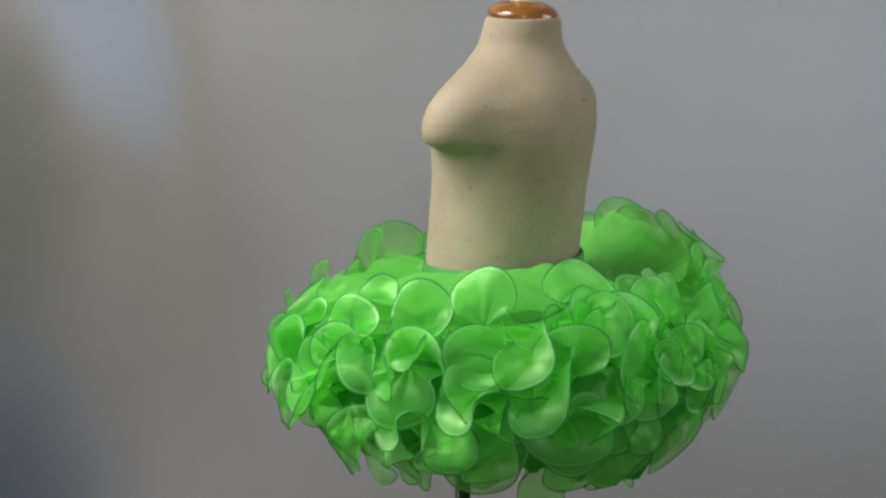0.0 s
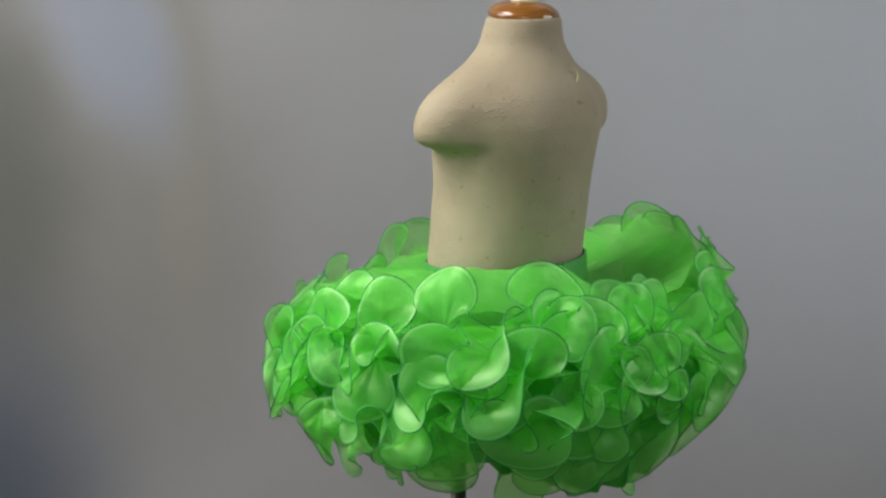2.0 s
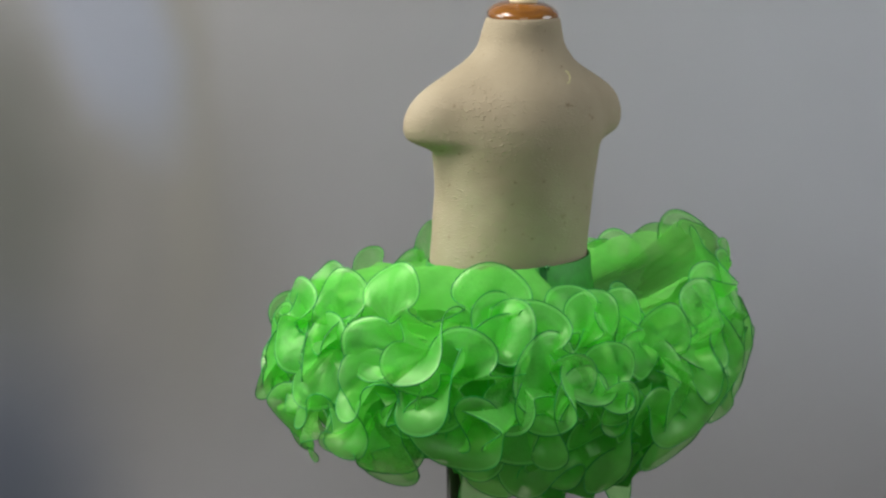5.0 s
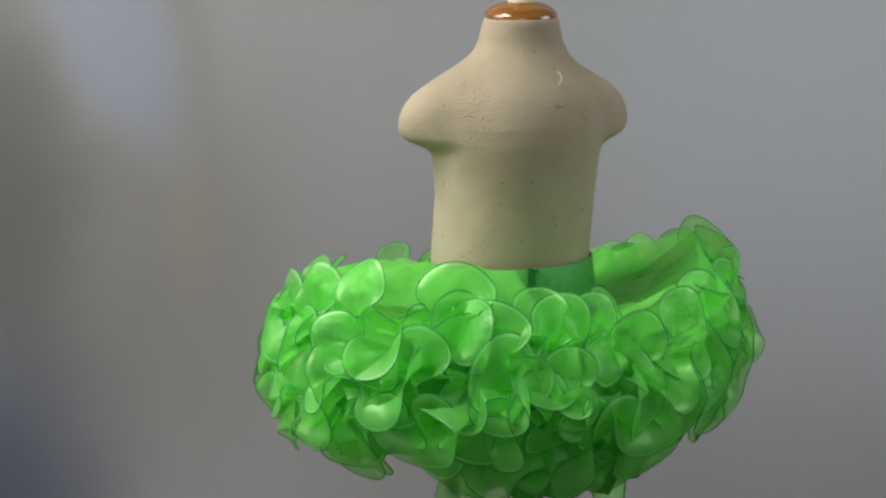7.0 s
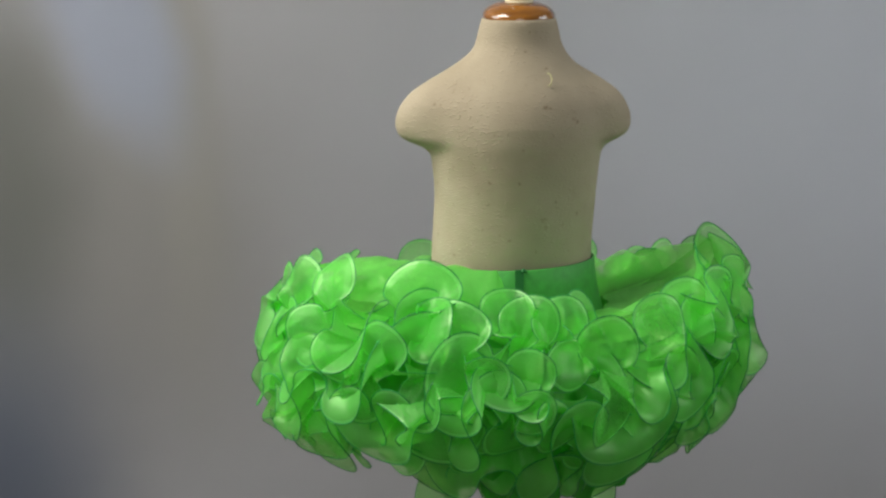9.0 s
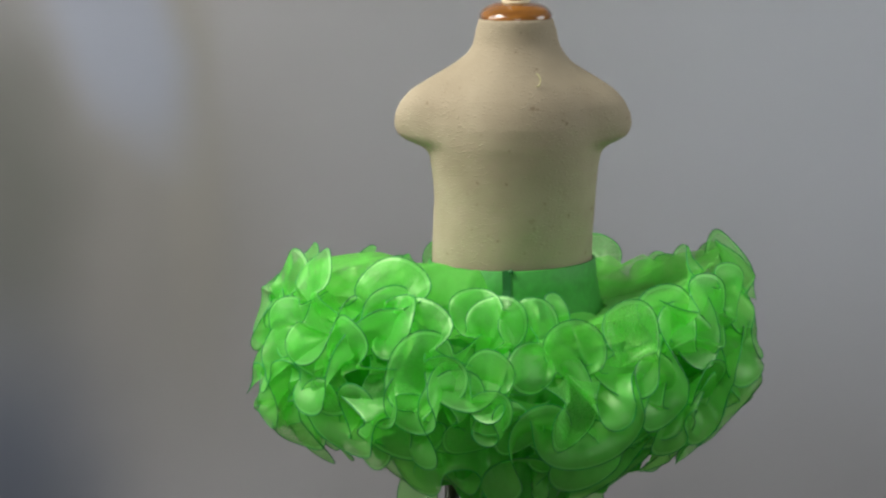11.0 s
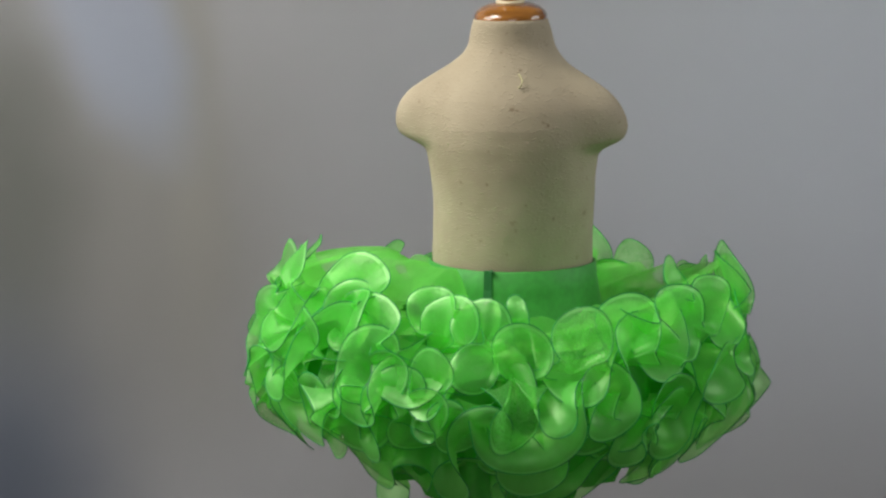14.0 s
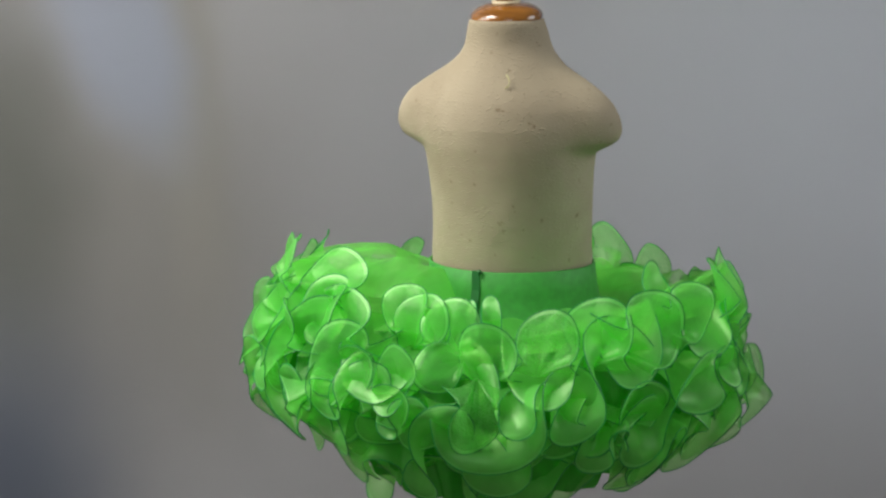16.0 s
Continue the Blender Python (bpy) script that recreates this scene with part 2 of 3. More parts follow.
# ---------------------------------------------------------------- dress form
LEAN = math.tan(radians(5.6))


def axis_at(z):
    return Vector((0.0215 + 0.003 * min(1.0, max(0.0, (z - 0.842) / 0.06)) + 0.0013 * min(1.0, max(0.0, (z - 1.02) / 0.04)), 0.003 - LEAN * max(z - 0.842, -0.02), z))


# height, half width, half depth of the trunk
TRUNK = (
    (0.650, 0.070, 0.066), (0.685, 0.087, 0.081), (0.740, 0.090, 0.084), (0.800, 0.089, 0.082), (0.843, 0.0895, 0.083), (0.870, 0.0885, 0.083),
    (0.908, 0.0885, 0.084), (0.934, 0.0905, 0.085), (0.950, 0.0925, 0.0855), (0.970, 0.0955, 0.086), (0.990, 0.0955, 0.085), (1.005, 0.092, 0.0815),
    (1.018, 0.086, 0.077), (1.030, 0.0765, 0.0705), (1.041, 0.0660, 0.063), (1.052, 0.0575, 0.056), (1.064, 0.0502, 0.0492), (1.073, 0.0456, 0.0455),
    (1.085, 0.0432, 0.043), (1.096, 0.0402, 0.041), (1.0985, 0.0393, 0.040), (1.0995, 0.036, 0.0365),
)
# height, half width, half depth across the two arm stubs
STUBS = (
    (0.958, 0.080, 0.020), (0.964, 0.092, 0.036), (0.969, 0.104, 0.050), (0.9735, 0.1165, 0.055), (0.979, 0.1255, 0.058), (0.989, 0.1292, 0.058), (1.002, 0.128, 0.058),
    (1.015, 0.1220, 0.058), (1.027, 0.112, 0.053), (1.038, 0.0955, 0.050), (1.047, 0.0800, 0.047), (1.056, 0.064, 0.043), (1.064, 0.052, 0.040), (1.075, 0.030, 0.030),
)


SKEW = radians(-2.0)
STUB_DROP = 0.005


def ellipse_reach(a, b, cs, sn):
    return 1 / math.sqrt((cs / a) ** 2 + (sn / b) ** 2)


def torso_ring(z, n, grow=0.0):
    a, b = (curve_at([(r[0], r[k]) for r in TRUNK], z) for k in (1, 2))
    arms = STUBS[0][0] < z + STUB_DROP < STUBS[-1][0]
    if arms:
        sa, sb = (curve_at([(r[0] - STUB_DROP, r[k]) for r in STUBS], z) for k in (1, 2))
    c = axis_at(z)
    ring = []
    for i in range(n):
        w = 2 * math.pi * i / n
        cs, sn = math.cos(w), math.sin(w)
        r = ellipse_reach(a + grow, b + grow, cs, sn)
        if arms:
            r = (r ** 14 + (ellipse_reach(sa, sb, cs, sn) - 0.0034 * max(cs, 0) + 0.0020 * max(-cs, 0)) ** 14) ** (1 / 14)
        ring.append(Vector((c.x + r * math.cos(w + SKEW), c.y + r * math.sin(w + SKEW), z)))
    return ring


def dress_form():
    bm = bmesh.new()
    zs = []
    for r0, r1 in zip(TRUNK, TRUNK[1:]):
        step = 0.0025 if r0[0] > 0.93 else 0.006
        k = max(1, int((r1[0] - r0[0]) / step))
        zs += [r0[0] + (r1[0] - r0[0]) * i / k for i in range(k)]
    zs.append(TRUNK[-1][0])
    rings = [torso_ring(z, 120) for z in zs]
    loft(bm, rings)
    for _ in range(3):
        keep = [v for v in bm.verts if 0.66 < v.co.z < 1.098]
        bmesh.ops.smooth_vert(bm, verts=keep, factor=0.5, use_axis_x=True, use_axis_y=True, use_axis_z=True)
    for v in bm.verts:
        if 0.67 < v.co.z < 1.09:
            d = Vector((v.co.x, v.co.y, 0)).normalized()
            v.co += d * (noise.noise(v.co * 22) * 0.0012 + noise.noise(v.co * 60) * 0.0004)
    up = Vector((0, -LEAN, 1)).normalized()
    c = axis_at(1.0995)
    # turned wooden neck cap, ivory collar and knob
    lathe(bm, c, [(0.030, -0.002), (0.0375, -0.001), (0.0385, 0.001), (0.0385, 0.004), (0.036, 0.0078), (0.031, 0.0118), (0.024, 0.0148), (0.0165, 0.0162), (0.014, 0.0164)], 40, 1, up)
    lathe(bm, c, [(0.013, 0.0155), (0.0148, 0.0163), (0.0152, 0.0176), (0.0148, 0.0190), (0.0125, 0.0196)], 32, 2, up)
    lathe(bm, c, [(0.0110, 0.0190), (0.0112, 0.025), (0.0135, 0.034), (0.0150, 0.041), (0.013, 0.049), (0.007, 0.054), (0.001, 0.0555)], 32, 1, up)
    # a loop of pale thread caught in the cotton below the neck
    first = len(bm.faces)
    tube(bm, [(0.047, -0.0775, 1.046), (0.0495, -0.0795, 1.0445), (0.0515, -0.0805, 1.040), (0.0505, -0.0815, 1.035), (0.0475, -0.0825, 1.033)], 0.0009, 5)
    bm.faces.ensure_lookup_table()
    for f in bm.faces[first:]:
        f.material_index = 3
    ob = mesh_object("dress_form", bm, [LINEN, WOOD, COLLAR, THREAD])
    tagged(ob, "cream cotton-covered toddler dress form with varnished wooden neck cap", "dress form")
    return ob


def stand():
    root = new("display_stand")
    tagged(root, "dark metal pole stand under the dress form", "stand")
    bm = bmesh.new()
    lathe(bm, (POLE_X, POLE_Y, 0), [(0.0095, 0.02), (0.0095, 0.30), (0.0115, 0.305), (0.0115, 0.33), (0.0085, 0.335), (0.0085, 0.665)], 20)
    part("pole", bm, POLE, root)
    bm = bmesh.new()
    lathe(bm, (POLE_X, POLE_Y, 0), [(0.150, 0.0), (0.152, 0.004), (0.148, 0.012), (0.060, 0.018), (0.02, 0.026), (0.012, 0.03)], 48)
    part("base_plate", bm, POLE, root)
    return root


POLE_X, POLE_Y = -0.048, 0.004


# ---------------------------------------------------------------- tutu skirt
CENTRE = Vector((0.0133, -0.0062, 0))
# height, radius of the outer ruffles
OUTER = ((0.600, 0.165), (0.625, 0.195), (0.640, 0.212), (0.673, 0.240), (0.696, 0.257), (0.7195, 0.268), (0.743, 0.2805), (0.766, 0.282), (0.797, 0.2745), (0.820, 0.2635), (0.8435, 0.248), (0.867, 0.228))
# angle from the fastening, height under the lens, width and height in mm, where the loop's free edge points
FLUTES_A = (
    (-97, -0.436, 62, 50, 180), (-98, -0.476, 68, 56, 0), (-93, -0.516, 58, 54, 20), (-88, -0.388, 75, 48, 180),
    (-90, -0.418, 71, 55, 180), (-81, -0.418, 72, 49, 30), (-79, -0.516, 60, 67, 20), (-72, -0.446, 68, 60, 0),
    (-69, -0.368, 61, 64, 180), (-62, -0.509, 54, 56, 45), (-55, -0.351, 56, 57, 180), (-55, -0.401, 55, 67, 80),
    (-52, -0.502, 81, 58, 320), (-48, -0.465, 52, 35, 0), (-46, -0.415, 63, 43, 40), (-40, -0.451, 41, 59, 0),
)
FLUTES_B = (
    (-36, -0.404, 78, 50, 170), (-34, -0.512, 68, 43, 0), (-30, -0.350, 80, 57, 180), (-26, -0.382, 78, 40, 270),
    (-26, -0.447, 53, 55, 20), (-22, -0.483, 90, 63, 0), (-18, -0.525, 34, 32, 45), (-14, -0.484, 44, 52, 0),
    (-13, -0.426, 52, 49, 270), (-6, -0.483, 53, 66, 20), (-3, -0.454, 54, 42, 270), (-3, -0.422, 47, 48, 180),
    (-2, -0.384, 53, 56, 200), (4, -0.481, 48, 46, 0), (7, -0.386, 54, 52, 180), (7, -0.416, 46, 52, 60),
)
FLUTES_C = (
    (13, -0.517, 54, 49, 0), (16, -0.467, 35, 79, 10), (18, -0.407, 61, 60, 180), (26, -0.511, 50, 48, 10),
    (32, -0.393, 51, 67, 190), (35, -0.490, 70, 64, 330), (43, -0.501, 81, 68, 0), (45, -0.388, 59, 73, 200),
    (54, -0.466, 65, 59, 200), (58, -0.390, 68, 85, 240), (66, -0.540, 80, 52, 350), (69, -0.382, 58, 64, 250),
    (79, -0.447, 62, 48, 200), (80, -0.527, 80, 66, 0), (88, -0.488, 70, 58, 340), (90, -0.426, 56, 50, 190),
)
FLUTES_D = (
    (89, -0.371, 53, 72, 190), (-20, -0.386, 84, 49, 180), (-18, -0.421, 82, 51, 120), (-7, -0.374, 51, 58, 130),
)
FLUTES = FLUTES_A + FLUTES_B + FLUTES_C + FLUTES_D


def around(angle, radius, z):
    """angle: degrees from the fastening, to the form's east side."""
    a = radians(angle)
    return CENTRE + Vector((radius * math.sin(a), -radius * math.cos(a), z))


# height of the rim, by angle from the fastening
RIM = ((-180, 0.790), (-150, 0.785), (-130, 0.792), (-108, 0.812), (-90, 0.828), (-60, 0.838), (-30, 0.840), (-12, 0.836), (-2, 0.820), (8, 0.805), (20, 0.812), (40, 0.825), (60, 0.832), (90, 0.842), (105, 0.828), (127, 0.800), (150, 0.790), (180, 0.790))


# how much the ruffles swell or shrink round the skirt
SWELL = ((-180, -0.016), (-137, -0.016), (-100, -0.012), (-80, -0.007), (-60, 0.003), (-20, -0.006), (43, -0.018), (75, -0.002), (98, -0.018), (116, -0.018), (150, -0.016), (180, -0.016))


def wrap(angle):
    return (angle + 180) % 360 - 180


def sink(angle, z):
    """How far the ruffle at height z hangs below its full height: the rim sinks at the back and at the fastening."""
    return (0.840 - curve_at(RIM, wrap(angle))) * min(1.0, max(0.0, (z - 0.68) / 0.16))


def outer_radius(angle, z):
    d = wrap(angle)
    dent = -curve_at(SWELL, d) + 0.055 * math.exp(-((d - 5) / 24) ** 2) * min(1.0, max(0.0, (z - 0.76) / 0.07))
    low = (0.042 * math.exp(-((d - 106) / 32) ** 2) + 0.028 * math.exp(-((d + 85) / 35) ** 2) + 0.004) * min(1.0, max(0.0, (0.75 - z) / 0.05))
    flare = 0.036 * math.exp(-((d - 104) / 17) ** 2) * min(1.0, max(0.0, (z - 0.775) / 0.05))
    return curve_at(OUTER, z) - dent + low + flare


def flute_rim(k, n=56):
    """Hem of one ruffle flute: a round loop, 1 across, whose two ends swing outwards into the ruffle. Base at the origin."""
    r = random.Random(k)
    squash, lean, ends = r.uniform(0.90, 1.08), r.uniform(-0.10, 0.10), r.uniform(126, 144)
    pts = []
    for i in range(n + 1):
        q = 2 * i / n - 1
        w = radians(ends) * max(-1.0, min(1.0, q / 0.80))
        x, y, z = 0.5 * math.sin(w) * squash, 0.52 + 0.48 * math.cos(w), 0.0
        tail = max(0.0, abs(q) - 0.80) / 0.20
        if tail:
            x += math.copysign(0.36 * tail ** 1.4, q)
            y -= 0.16 * tail * (1 - 0.5 * tail)
            z -= 0.40 * tail ** 1.2
        x += lean * (y - 0.3) * y
        z += 0.05 * math.sin(2.6 * w + 3 * k) + 0.08 * math.sin(w + k) + 0.05 * math.cos(2 * w)
        pts.append(Vector((x, y, z)))
    return pts


def flute_meshes(k, depth, bow, edge=0.0088):
    """A flute: the sheet runs like a trumpet from its corded rim back to the gathers."""
    rim = flute_rim(k)
    r = random.Random(k + 40)
    p1, p2, gather = r.uniform(0, 6.28), r.uniform(0, 6.28), Vector((r.uniform(-0.08, 0.08), 0.08, -depth))
    bm = bmesh.new()
    rows = []
    for q in (1.0, 0.93, 0.85, 0.75, 0.64, 0.52, 0.40, 0.27, 0.13, 0.0):
        row = []
        for i, p in enumerate(rim):
            t = i / (len(rim) - 1)
            c = gather + (p - gather) * q
            c.z = p.z * q - depth * (1 - q) ** 1.75 + bow * 4 * q * (1 - q) * (0.4 + 0.6 * math.sin(math.pi * t))
            c.z += (0.020 * math.sin(19 * t + p1) + 0.012 * math.sin(37 * t + p2)) * (1 - q) * min(1.0, 3 * q)
            c.x += 0.015 * math.sin(23 * t + p2) * (1 - q) * q * 2
            row.append(bm.verts.new(c))
        rows.append(row)
    for a, b in zip(rows, rows[1:]):
        for i in range(len(rim) - 1):
            bm.faces.new((a[i], a[i + 1], b[i + 1], b[i])).material_index = 1 if a is rows[0] else 0
    me = bpy.data.meshes.new("flute")
    bm.to_mesh(me)
    bm.free()
    me.materials.append(FLUTE)
    me.materials.append(HEM)
    me.polygons.foreach_set("use_smooth", [True] * len(me.polygons))
    bm = bmesh.new()
    tube(bm, rim, edge, 5)
    me2 = bpy.data.meshes.new("corded_edge")
    bm.to_mesh(me2)
    bm.free()
    me2.materials.append(EDGE)
    me2.polygons.foreach_set("use_smooth", [True] * len(me2.polygons))
    return me, me2


def hem_path(lobes, steps, seed, fullness):
    """Meander of a gathered hem round the skirt: per step, the turn of the gathers, the turn of the hem, its rise and its heading."""
    n = lobes * steps
    u, v, rows = 0.0, 0.0, []
    for i in range(n):
        g = 2 * math.pi * i / n
        phase = lobes * g + 0.9 * math.sin(5 * g + seed) + 0.7 * math.sin(9 * g + 2 * seed) + 0.5 * math.sin(14 * g + 3 * seed)
        heading = (fullness + 0.30 * math.sin(7 * g + 3 * seed) + 0.18 * math.sin(13 * g + seed)) * math.sin(phase)
        rows.append((g, u, v, phase))
        u += math.cos(heading)
        v += math.sin(heading)
    # keep every loop beside its own gathers: take out the slow drift of turn and rise
    lag = np.array([2 * math.pi * r[1] / u - r[0] for r in rows])
    rise = np.array([2 * math.pi * (r[2] - v * i / n) / u for i, r in enumerate(rows)])
    win = 2 * steps
    for line in (lag, rise):
        line -= np.convolve(np.concatenate((line[-win:], line, line[:win])), np.ones(2 * win + 1) / (2 * win + 1), "valid")
    return [(r[0], r[0] + lag[i], rise[i], r[3]) for i, r in enumerate(rows)]


def ride(angle, z):
    """The lowest ruffles ride higher away from the fastening."""
    d = wrap(angle)
    hang = min(1.0, max(0.0, (d + 50) / 40)) * min(1.0, max(0.0, (95 - d) / 50))
    return 0.029 * (1 - hang) * min(1.0, max(0.0, (0.73 - z) / 0.06))


# height, sag of the hem, loops round the skirt, seed, fullness, push outwards
TIERS = (
    (0.810, 0.000, 17, 1.0, 1.55, -0.006), (0.775, -0.004, 18, 2.3, 1.75, 0.002), (0.738, -0.008, 18, 4.1, 1.75, 0.004),
    (0.702, -0.012, 18, 5.2, 1.75, 0.003), (0.668, -0.022, 17, 9.4, 1.65, -0.003), (0.652, -0.026, 15, 3.3, 1.60, -0.012),
)


def flute_pose(angle, z, length, free, depth, tip_out, twist):
    """Middle of the flute on the ruffle's outer surface; free: where its loose edge points, 0 down, 90 west, 180 up."""
    radius = outer_radius(angle, z) - depth
    mid = around(angle, radius, z)
    slope = (curve_at(OUTER, z + 0.012) - curve_at(OUTER, z - 0.012)) / 0.024
    a = radians(angle)
    out = Vector((math.sin(a), -math.cos(a), 0))
    normal = (out - Vector((0, 0, slope)) * 0.7).normalized()
    side = Vector((math.cos(a), math.sin(a), 0))
    upward = normal.cross(side).normalized()
    w = radians(free)
    along = (-upward * math.cos(w) - side * math.sin(w)).normalized()
    along = (along + normal * tip_out).normalized()
    across = along.cross(normal).normalized()
    face = across.cross(along).normalized()
    m = Matrix((across, along, face)).transposed().to_4x4() @ Matrix.Rotation(radians(twist), 4, "Y")
    return Matrix.Translation(mid - along * length * 0.48) @ m


def tutu():
    root = new("tutu_skirt")
    tagged(root, "lime green organza tutu of layered corded ruffles on the dress form", "skirt")
    rnd = random.Random(5)
    # waistband, fitted to the form and flaring below
    bm = bmesh.new()
    rings = []
    for z, g in ((0.752, 0.022), (0.770, 0.015), (0.790, 0.0095), (0.810, 0.006), (0.8325, 0.0035), (0.8338, 0.002), (0.8325, 0.0008), (0.78, 0.0012)):
        rings.append([p + Vector((0, 0, -0.065 * (p.y - axis_at(z).y) + 0.015 * (p.x - axis_at(z).x))) - Vector((0, 0.005 * max(0.0, (axis_at(z).y - p.y) / 0.085) ** 3, 0)) for p in torso_ring(z, 96, g)])
    loft(bm, rings, close_top=False, close_bottom=False)
    part("waistband", bm, BAND, root, "plain green elastic waistband")
    # fastening tape, hook and eye
    bm = bmesh.new()
    lift = 0.0135
    y_at = lambda z, g: min(torso_ring(z, 96, g), key=lambda p: abs(p.x - 0.018) + (1 if p.y > 0 else 0)).y - 0.005
    rows = []
    for z, g in ((0.760, 0.0215), (0.775, 0.0155), (0.790, 0.0115), (0.806, 0.0078), (0.8265, 0.0053)):
        y = y_at(z, g)
        rows.append([(0.012, y, z + lift), (0.021, y, z + lift), (0.021, y + 0.003, z + lift), (0.012, y + 0.003, z + lift)])
    loft(bm, [[Vector(p) for p in r] for r in rows])
    tape = part("fastening_tape", bm, BAND_DARK, root, "dark green fastening tape", smooth=False)
    bm = bmesh.new()
    y = y_at(0.80, 0.0115) - 0.0015
    tube(bm, [(0.0185, y, 0.8085), (0.0165, y - 0.002, 0.8085), (0.0155, y - 0.002, 0.807), (0.0165, y - 0.002, 0.8055), (0.0195, y, 0.8055)], 0.0011, 6)
    part("hook", bm, STEEL, tape, "small steel hook")
    bm = bmesh.new()
    lathe(bm, (0.021, y_at(0.826, 0.006) - 0.001, 0.8395), [(0.0008, -0.0025), (0.0028, -0.001), (0.0028, 0.001), (0.0008, 0.0025)], 10)
    part("thread_knot", bm, BAND_DARK, tape)
    # smooth yoke from the band out to the rim
    bm = bmesh.new()
    n = 180
    prof = ((0.0, 0.0), (0.05, 0.45), (0.12, 0.86), (0.22, 1.10), (0.36, 1.17), (0.6, 1.12), (0.85, 1.02), (1.0, 0.92))
    inner = torso_ring(0.776, n, 0.014)
    rings = []
    for s in [i / 24 for i in range(25)]:
        ring = []
        for p in inner:
            d = p - CENTRE
            ang = math.degrees(math.atan2(d.x, -d.y))
            r0 = math.hypot(d.x, d.y)
            r = r0 + (outer_radius(ang, 0.838) - 0.022 - r0) * s
            ruff = 0.0045 * s * math.sin(radians(ang) * 17 + 2 * math.sin(radians(ang) * 3)) + 0.003 * s * math.sin(radians(ang) * 31)
            dome = 1.0 - min(1.0, max(0.0, (ang + 12) / 14)) * min(1.0, max(0.0, (150 - ang) / 30))
            g = dome * curve_at(prof, s) + (1 - dome) * s ** 1.25
            z = 0.770 + (curve_at(RIM, ang) + 0.002 - 0.770) * g + ruff
            ring.append(around(ang, r, z))
        rings.append(ring)
    loft(bm, rings, close_top=False, close_bottom=False)
    part("yoke", bm, YOKE, root, "smooth sheer green top layer")
    # gathered underskirt
    bm = bmesh.new()
    rings = []
    for z in [0.8025 - i * 0.0125 for i in range(14)]:
        ring = []
        for i in range(n):
            ang = 360 * i / n
            hang = min(1.0, max(0.0, (wrap(ang) + 45) / 40)) * min(1.0, max(0.0, (90 - wrap(ang)) / 60))
            zz = z - sink(ang, z) + 0.7 * ride(ang, z) - 0.028 * hang * max(0.0, (0.70 - z) / 0.06)
            r = outer_radius(ang, z) - (0.046 if z > 0.70 else 0.046 - 0.010 * (0.70 - z) / 0.085) + min(1.0, (0.84 - z) * 12) * (0.010 * math.sin(radians(ang) * 23 + 9 * z) + 0.006 * math.sin(radians(ang) * 41 - 30 * z))
            ring.append(around(ang, r, zz))
        rings.append(ring)
    top = rings[0]
    cover = [top]
    for k, drop in ((0.90, -0.004), (0.72, 0.006), (0.50, 0.016)):
        cover.append([CENTRE + Vector(((p.x - CENTRE.x) * k, (p.y - CENTRE.y) * k, p.z - drop)) for p in top])
    # layer added as a reflector, since the dark underskirt bounces too little
    top_layer = bmesh.new()
    loft(top_layer, cover, close_top=False, close_bottom=False)
    part("lining_top", top_layer, BOUNCE_BACKING, root, "dense pale green layer added under the yoke to bounce light")
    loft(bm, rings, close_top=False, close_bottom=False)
    part("underskirt", bm, SHADE_LINING, root, "gathered green underskirt, darkened like the shade between ruffles")
    # tiers of ruffle: gathered at the underskirt, the corded hem meandering in round loops
    for z, sag, lobes, seed, full, push in TIERS:
        path = hem_path(lobes, 40, seed, full)
        n = len(path)
        rings = []
        for q in (0.0, 0.12, 0.25, 0.37, 0.49, 0.61, 0.73, 0.84, 0.94, 1.0):
            ring = []
            for g, u, v, ph in path:
                ang = math.degrees(g + (u - g) * q) - 180
                rise = v * (0.215 if z > 0.67 else 0.18) * q
                zz = z + sag * q + rise
                r = outer_radius(ang, min(zz, z + 0.045)) - 0.006 + push - 0.060 * (1 - q) ** 2.0
                r += q * (0.007 * math.sin(ph) - 0.16 * rise) + 0.003 * q * q * math.sin(2.3 * ph + seed)
                r += 0.0016 * math.sin(7 * ph + seed) * (1 - q) * min(1.0, 4 * q)
                ring.append(around(ang, r, zz - sink(ang, z) + ride(ang, z)))
            rings.append(ring)
        bm = bmesh.new()
        loft(bm, rings[:-1], close_top=False, close_bottom=False)
        loft(bm, rings[-2:], close_top=False, close_bottom=False, mat=1)
        bmesh.ops.remove_doubles(bm, verts=bm.verts[:], dist=1e-6)
        ruffle = part("ruffle", bm, [ORGANZA, HEM], root)
        bm = bmesh.new()
        tube(bm, rings[-1], 0.0007, 4, closed=True)
        part("corded_edge", bm, EDGE, ruffle)
    # flutes that stand out of the ruffles
    shapes = [flute_meshes(k, d, w) for k, (d, w) in enumerate(((0.45, 0.03), (0.55, 0.0), (0.40, 0.06), (0.60, 0.04), (0.50, -0.03), (0.42, 0.02), (0.65, 0.05), (0.48, 0.07)))]

    def add(angle, z, width, length, free, depth, tip_out, twist, k):
        me, edge = shapes[k % len(shapes)]
        ob = new("flute", me)
        ob.parent = root
        s = Matrix.Diagonal((width, length, (width + length) / 2, 1))
        ob.matrix_basis = flute_pose(angle, z, length, free, depth, tip_out, twist) @ s
        ed = new("corded_edge", edge)
        ed.parent = ob

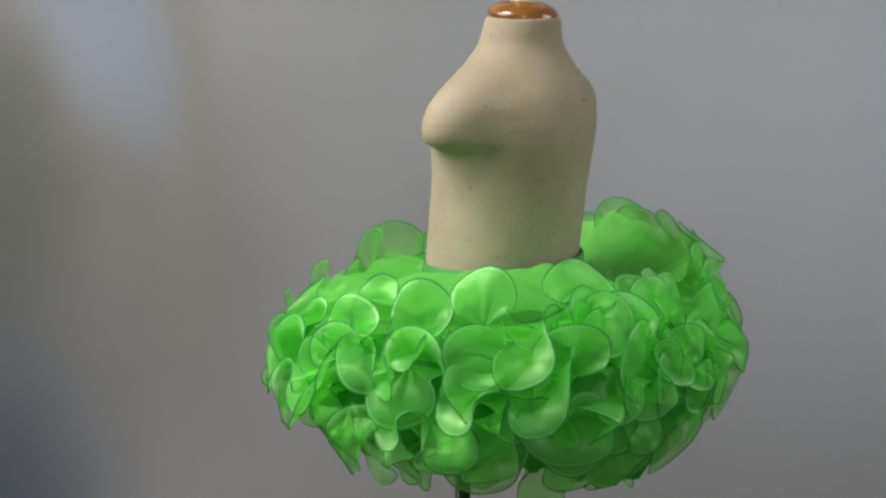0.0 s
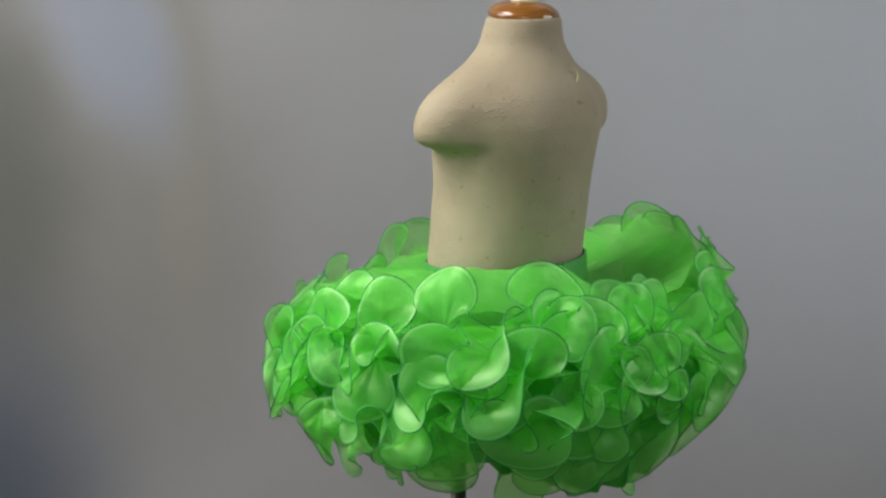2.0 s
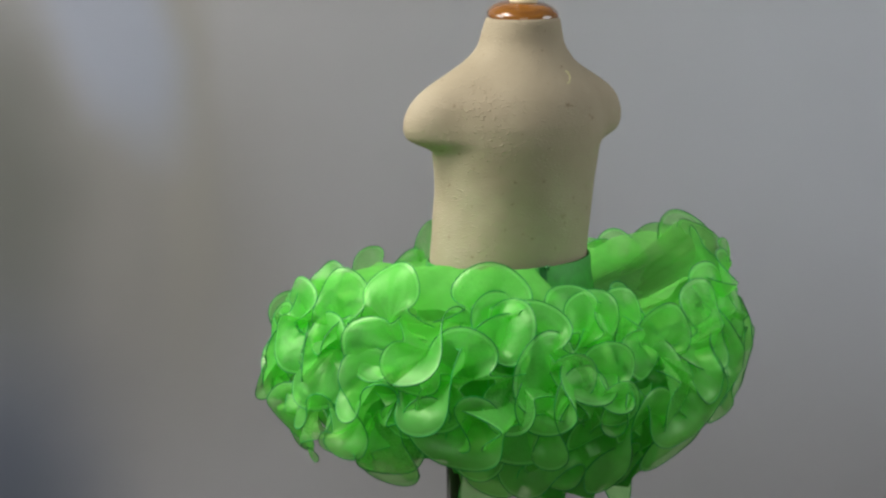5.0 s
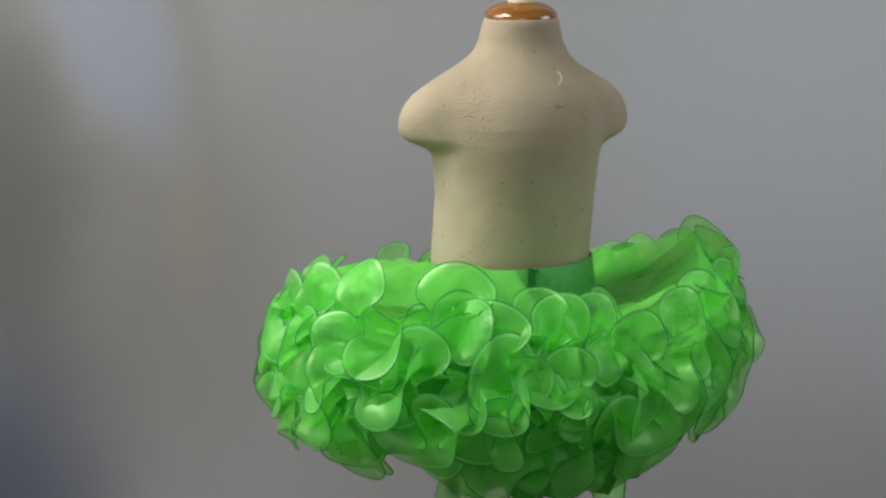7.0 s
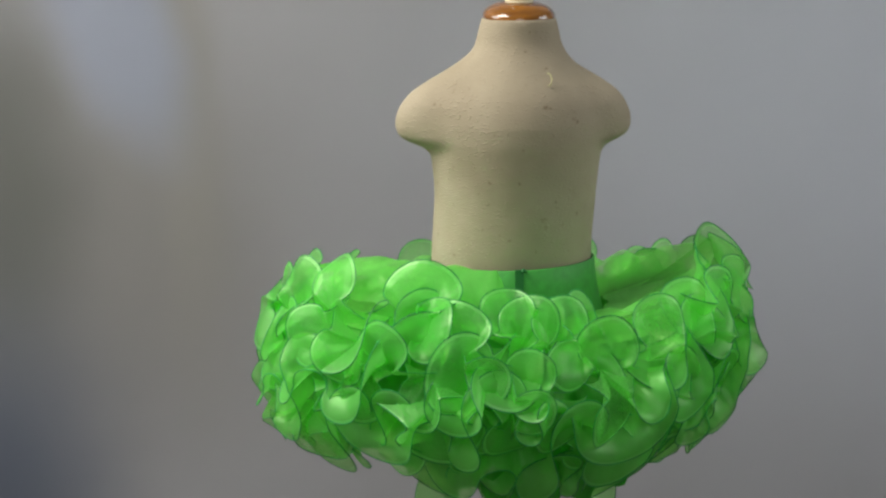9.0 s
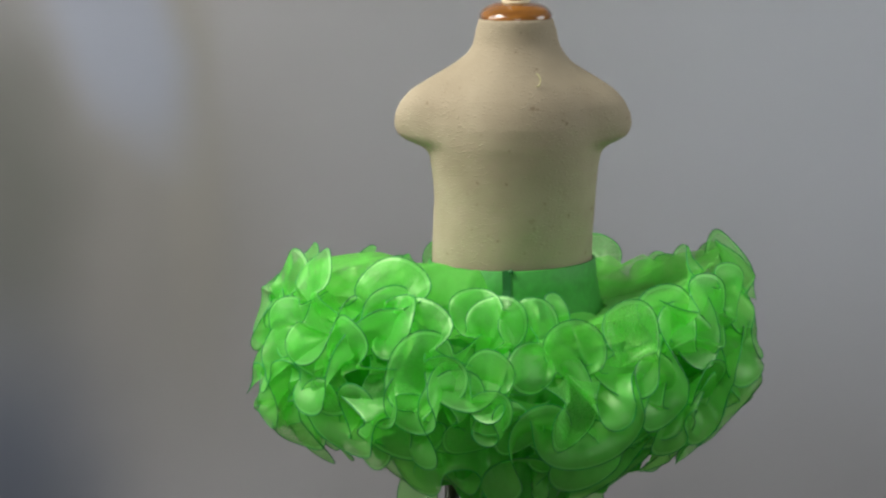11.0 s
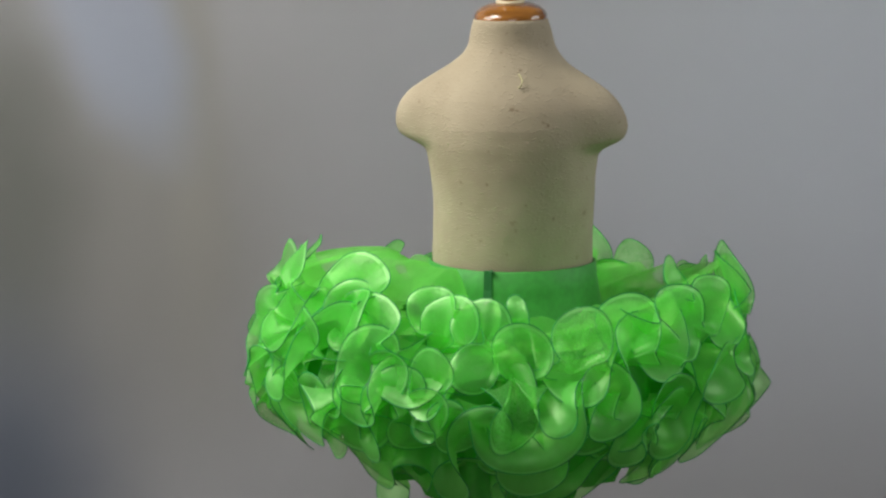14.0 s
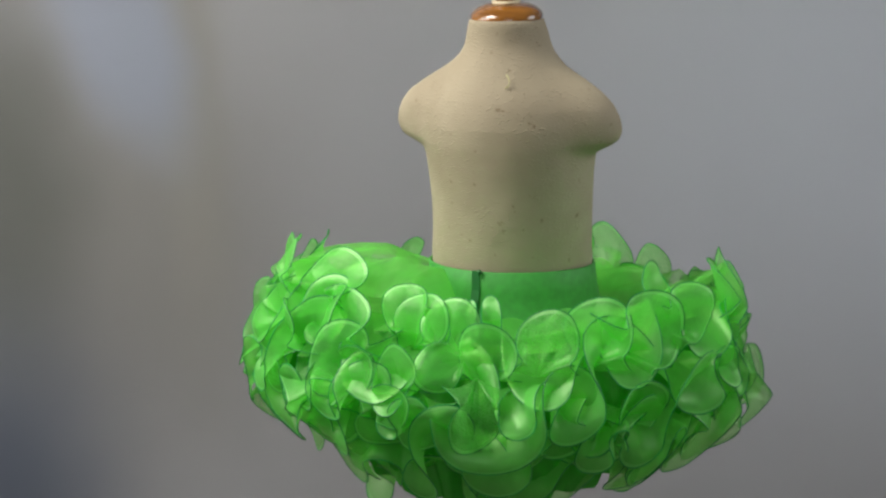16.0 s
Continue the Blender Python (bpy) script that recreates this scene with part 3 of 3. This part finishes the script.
    for angle, dz, w, h, free in FLUTES:
        mean = (w + h) / 2
        size = 0.00052
        # loops on the rim lean back over the yoke, the lowest ones tuck under
        tip = -0.28 if dz > -0.40 and 120 < free < 240 else -0.22 if dz < -0.48 else 0.015
        add(angle, 1.2 + dz, (w + mean) * size, (h + mean) * size, free, rnd.uniform(0.004, 0.014), tip + rnd.uniform(-0.06, 0.06), rnd.uniform(-14, 14), rnd.randrange(8))
    # tall flutes that stand up from the rim
    for angle, z, w, h, free in ((94, 0.824, 0.066, 0.080, 180), (116, 0.795, 0.08, 0.055, 180), (166, 0.800, 0.07, 0.070, 180), (178, 0.805, 0.05, 0.065, 170), (150, 0.790, 0.06, 0.055, 200), (-160, 0.785, 0.06, 0.05, 180), (127, 0.785, 0.06, 0.05, 190)):
        add(angle, z, w, h, free, 0.018 if angle == 94 else 0.024, 0.0, 38 if angle == 94 else rnd.uniform(-5, 5), rnd.choice((0, 2, 4)))
    # flutes round the side away from the fastening
    for row, (z, count) in enumerate(((0.67, 6), (0.71, 6), (0.75, 6), (0.79, 6))):
        for i in range(count):
            ang = 100 + 135 * (i + 0.5 * (row % 2)) / (count - 0.5) + rnd.uniform(-4, 4)
            add(ang, z + rnd.uniform(-0.012, 0.012) - sink(ang, z), rnd.uniform(0.06, 0.08), rnd.uniform(0.06, 0.08), rnd.choice((0, 15, -20, 180, 170, 200)), 0.012, rnd.uniform(0.0, 0.1), rnd.uniform(-14, 14), rnd.randrange(8))
    return root


room()
CLOTH_THING = backdrop()
FORM = dress_form()
STAND = stand()
SKIRT = tutu()


# seconds, degrees about the upright axis
TURNS = ((0, 47.3), (2, 38.05), (4, 28.69), (6, 19.36), (8, 10.2), (10, 1.28), (12, -7.37), (14, -15.75), (16, -23.9))


def motions():
    for thing in (FORM, STAND, SKIRT):
        walk(thing, [(t, pose(0, 0, 0, 0, 0, a)) for t, a in TURNS])
    walk(CLOTH_THING, [(0, pose(0, BACK_Y, 1.0)), (16, pose(0.018, BACK_Y, 0.99))])


motions()
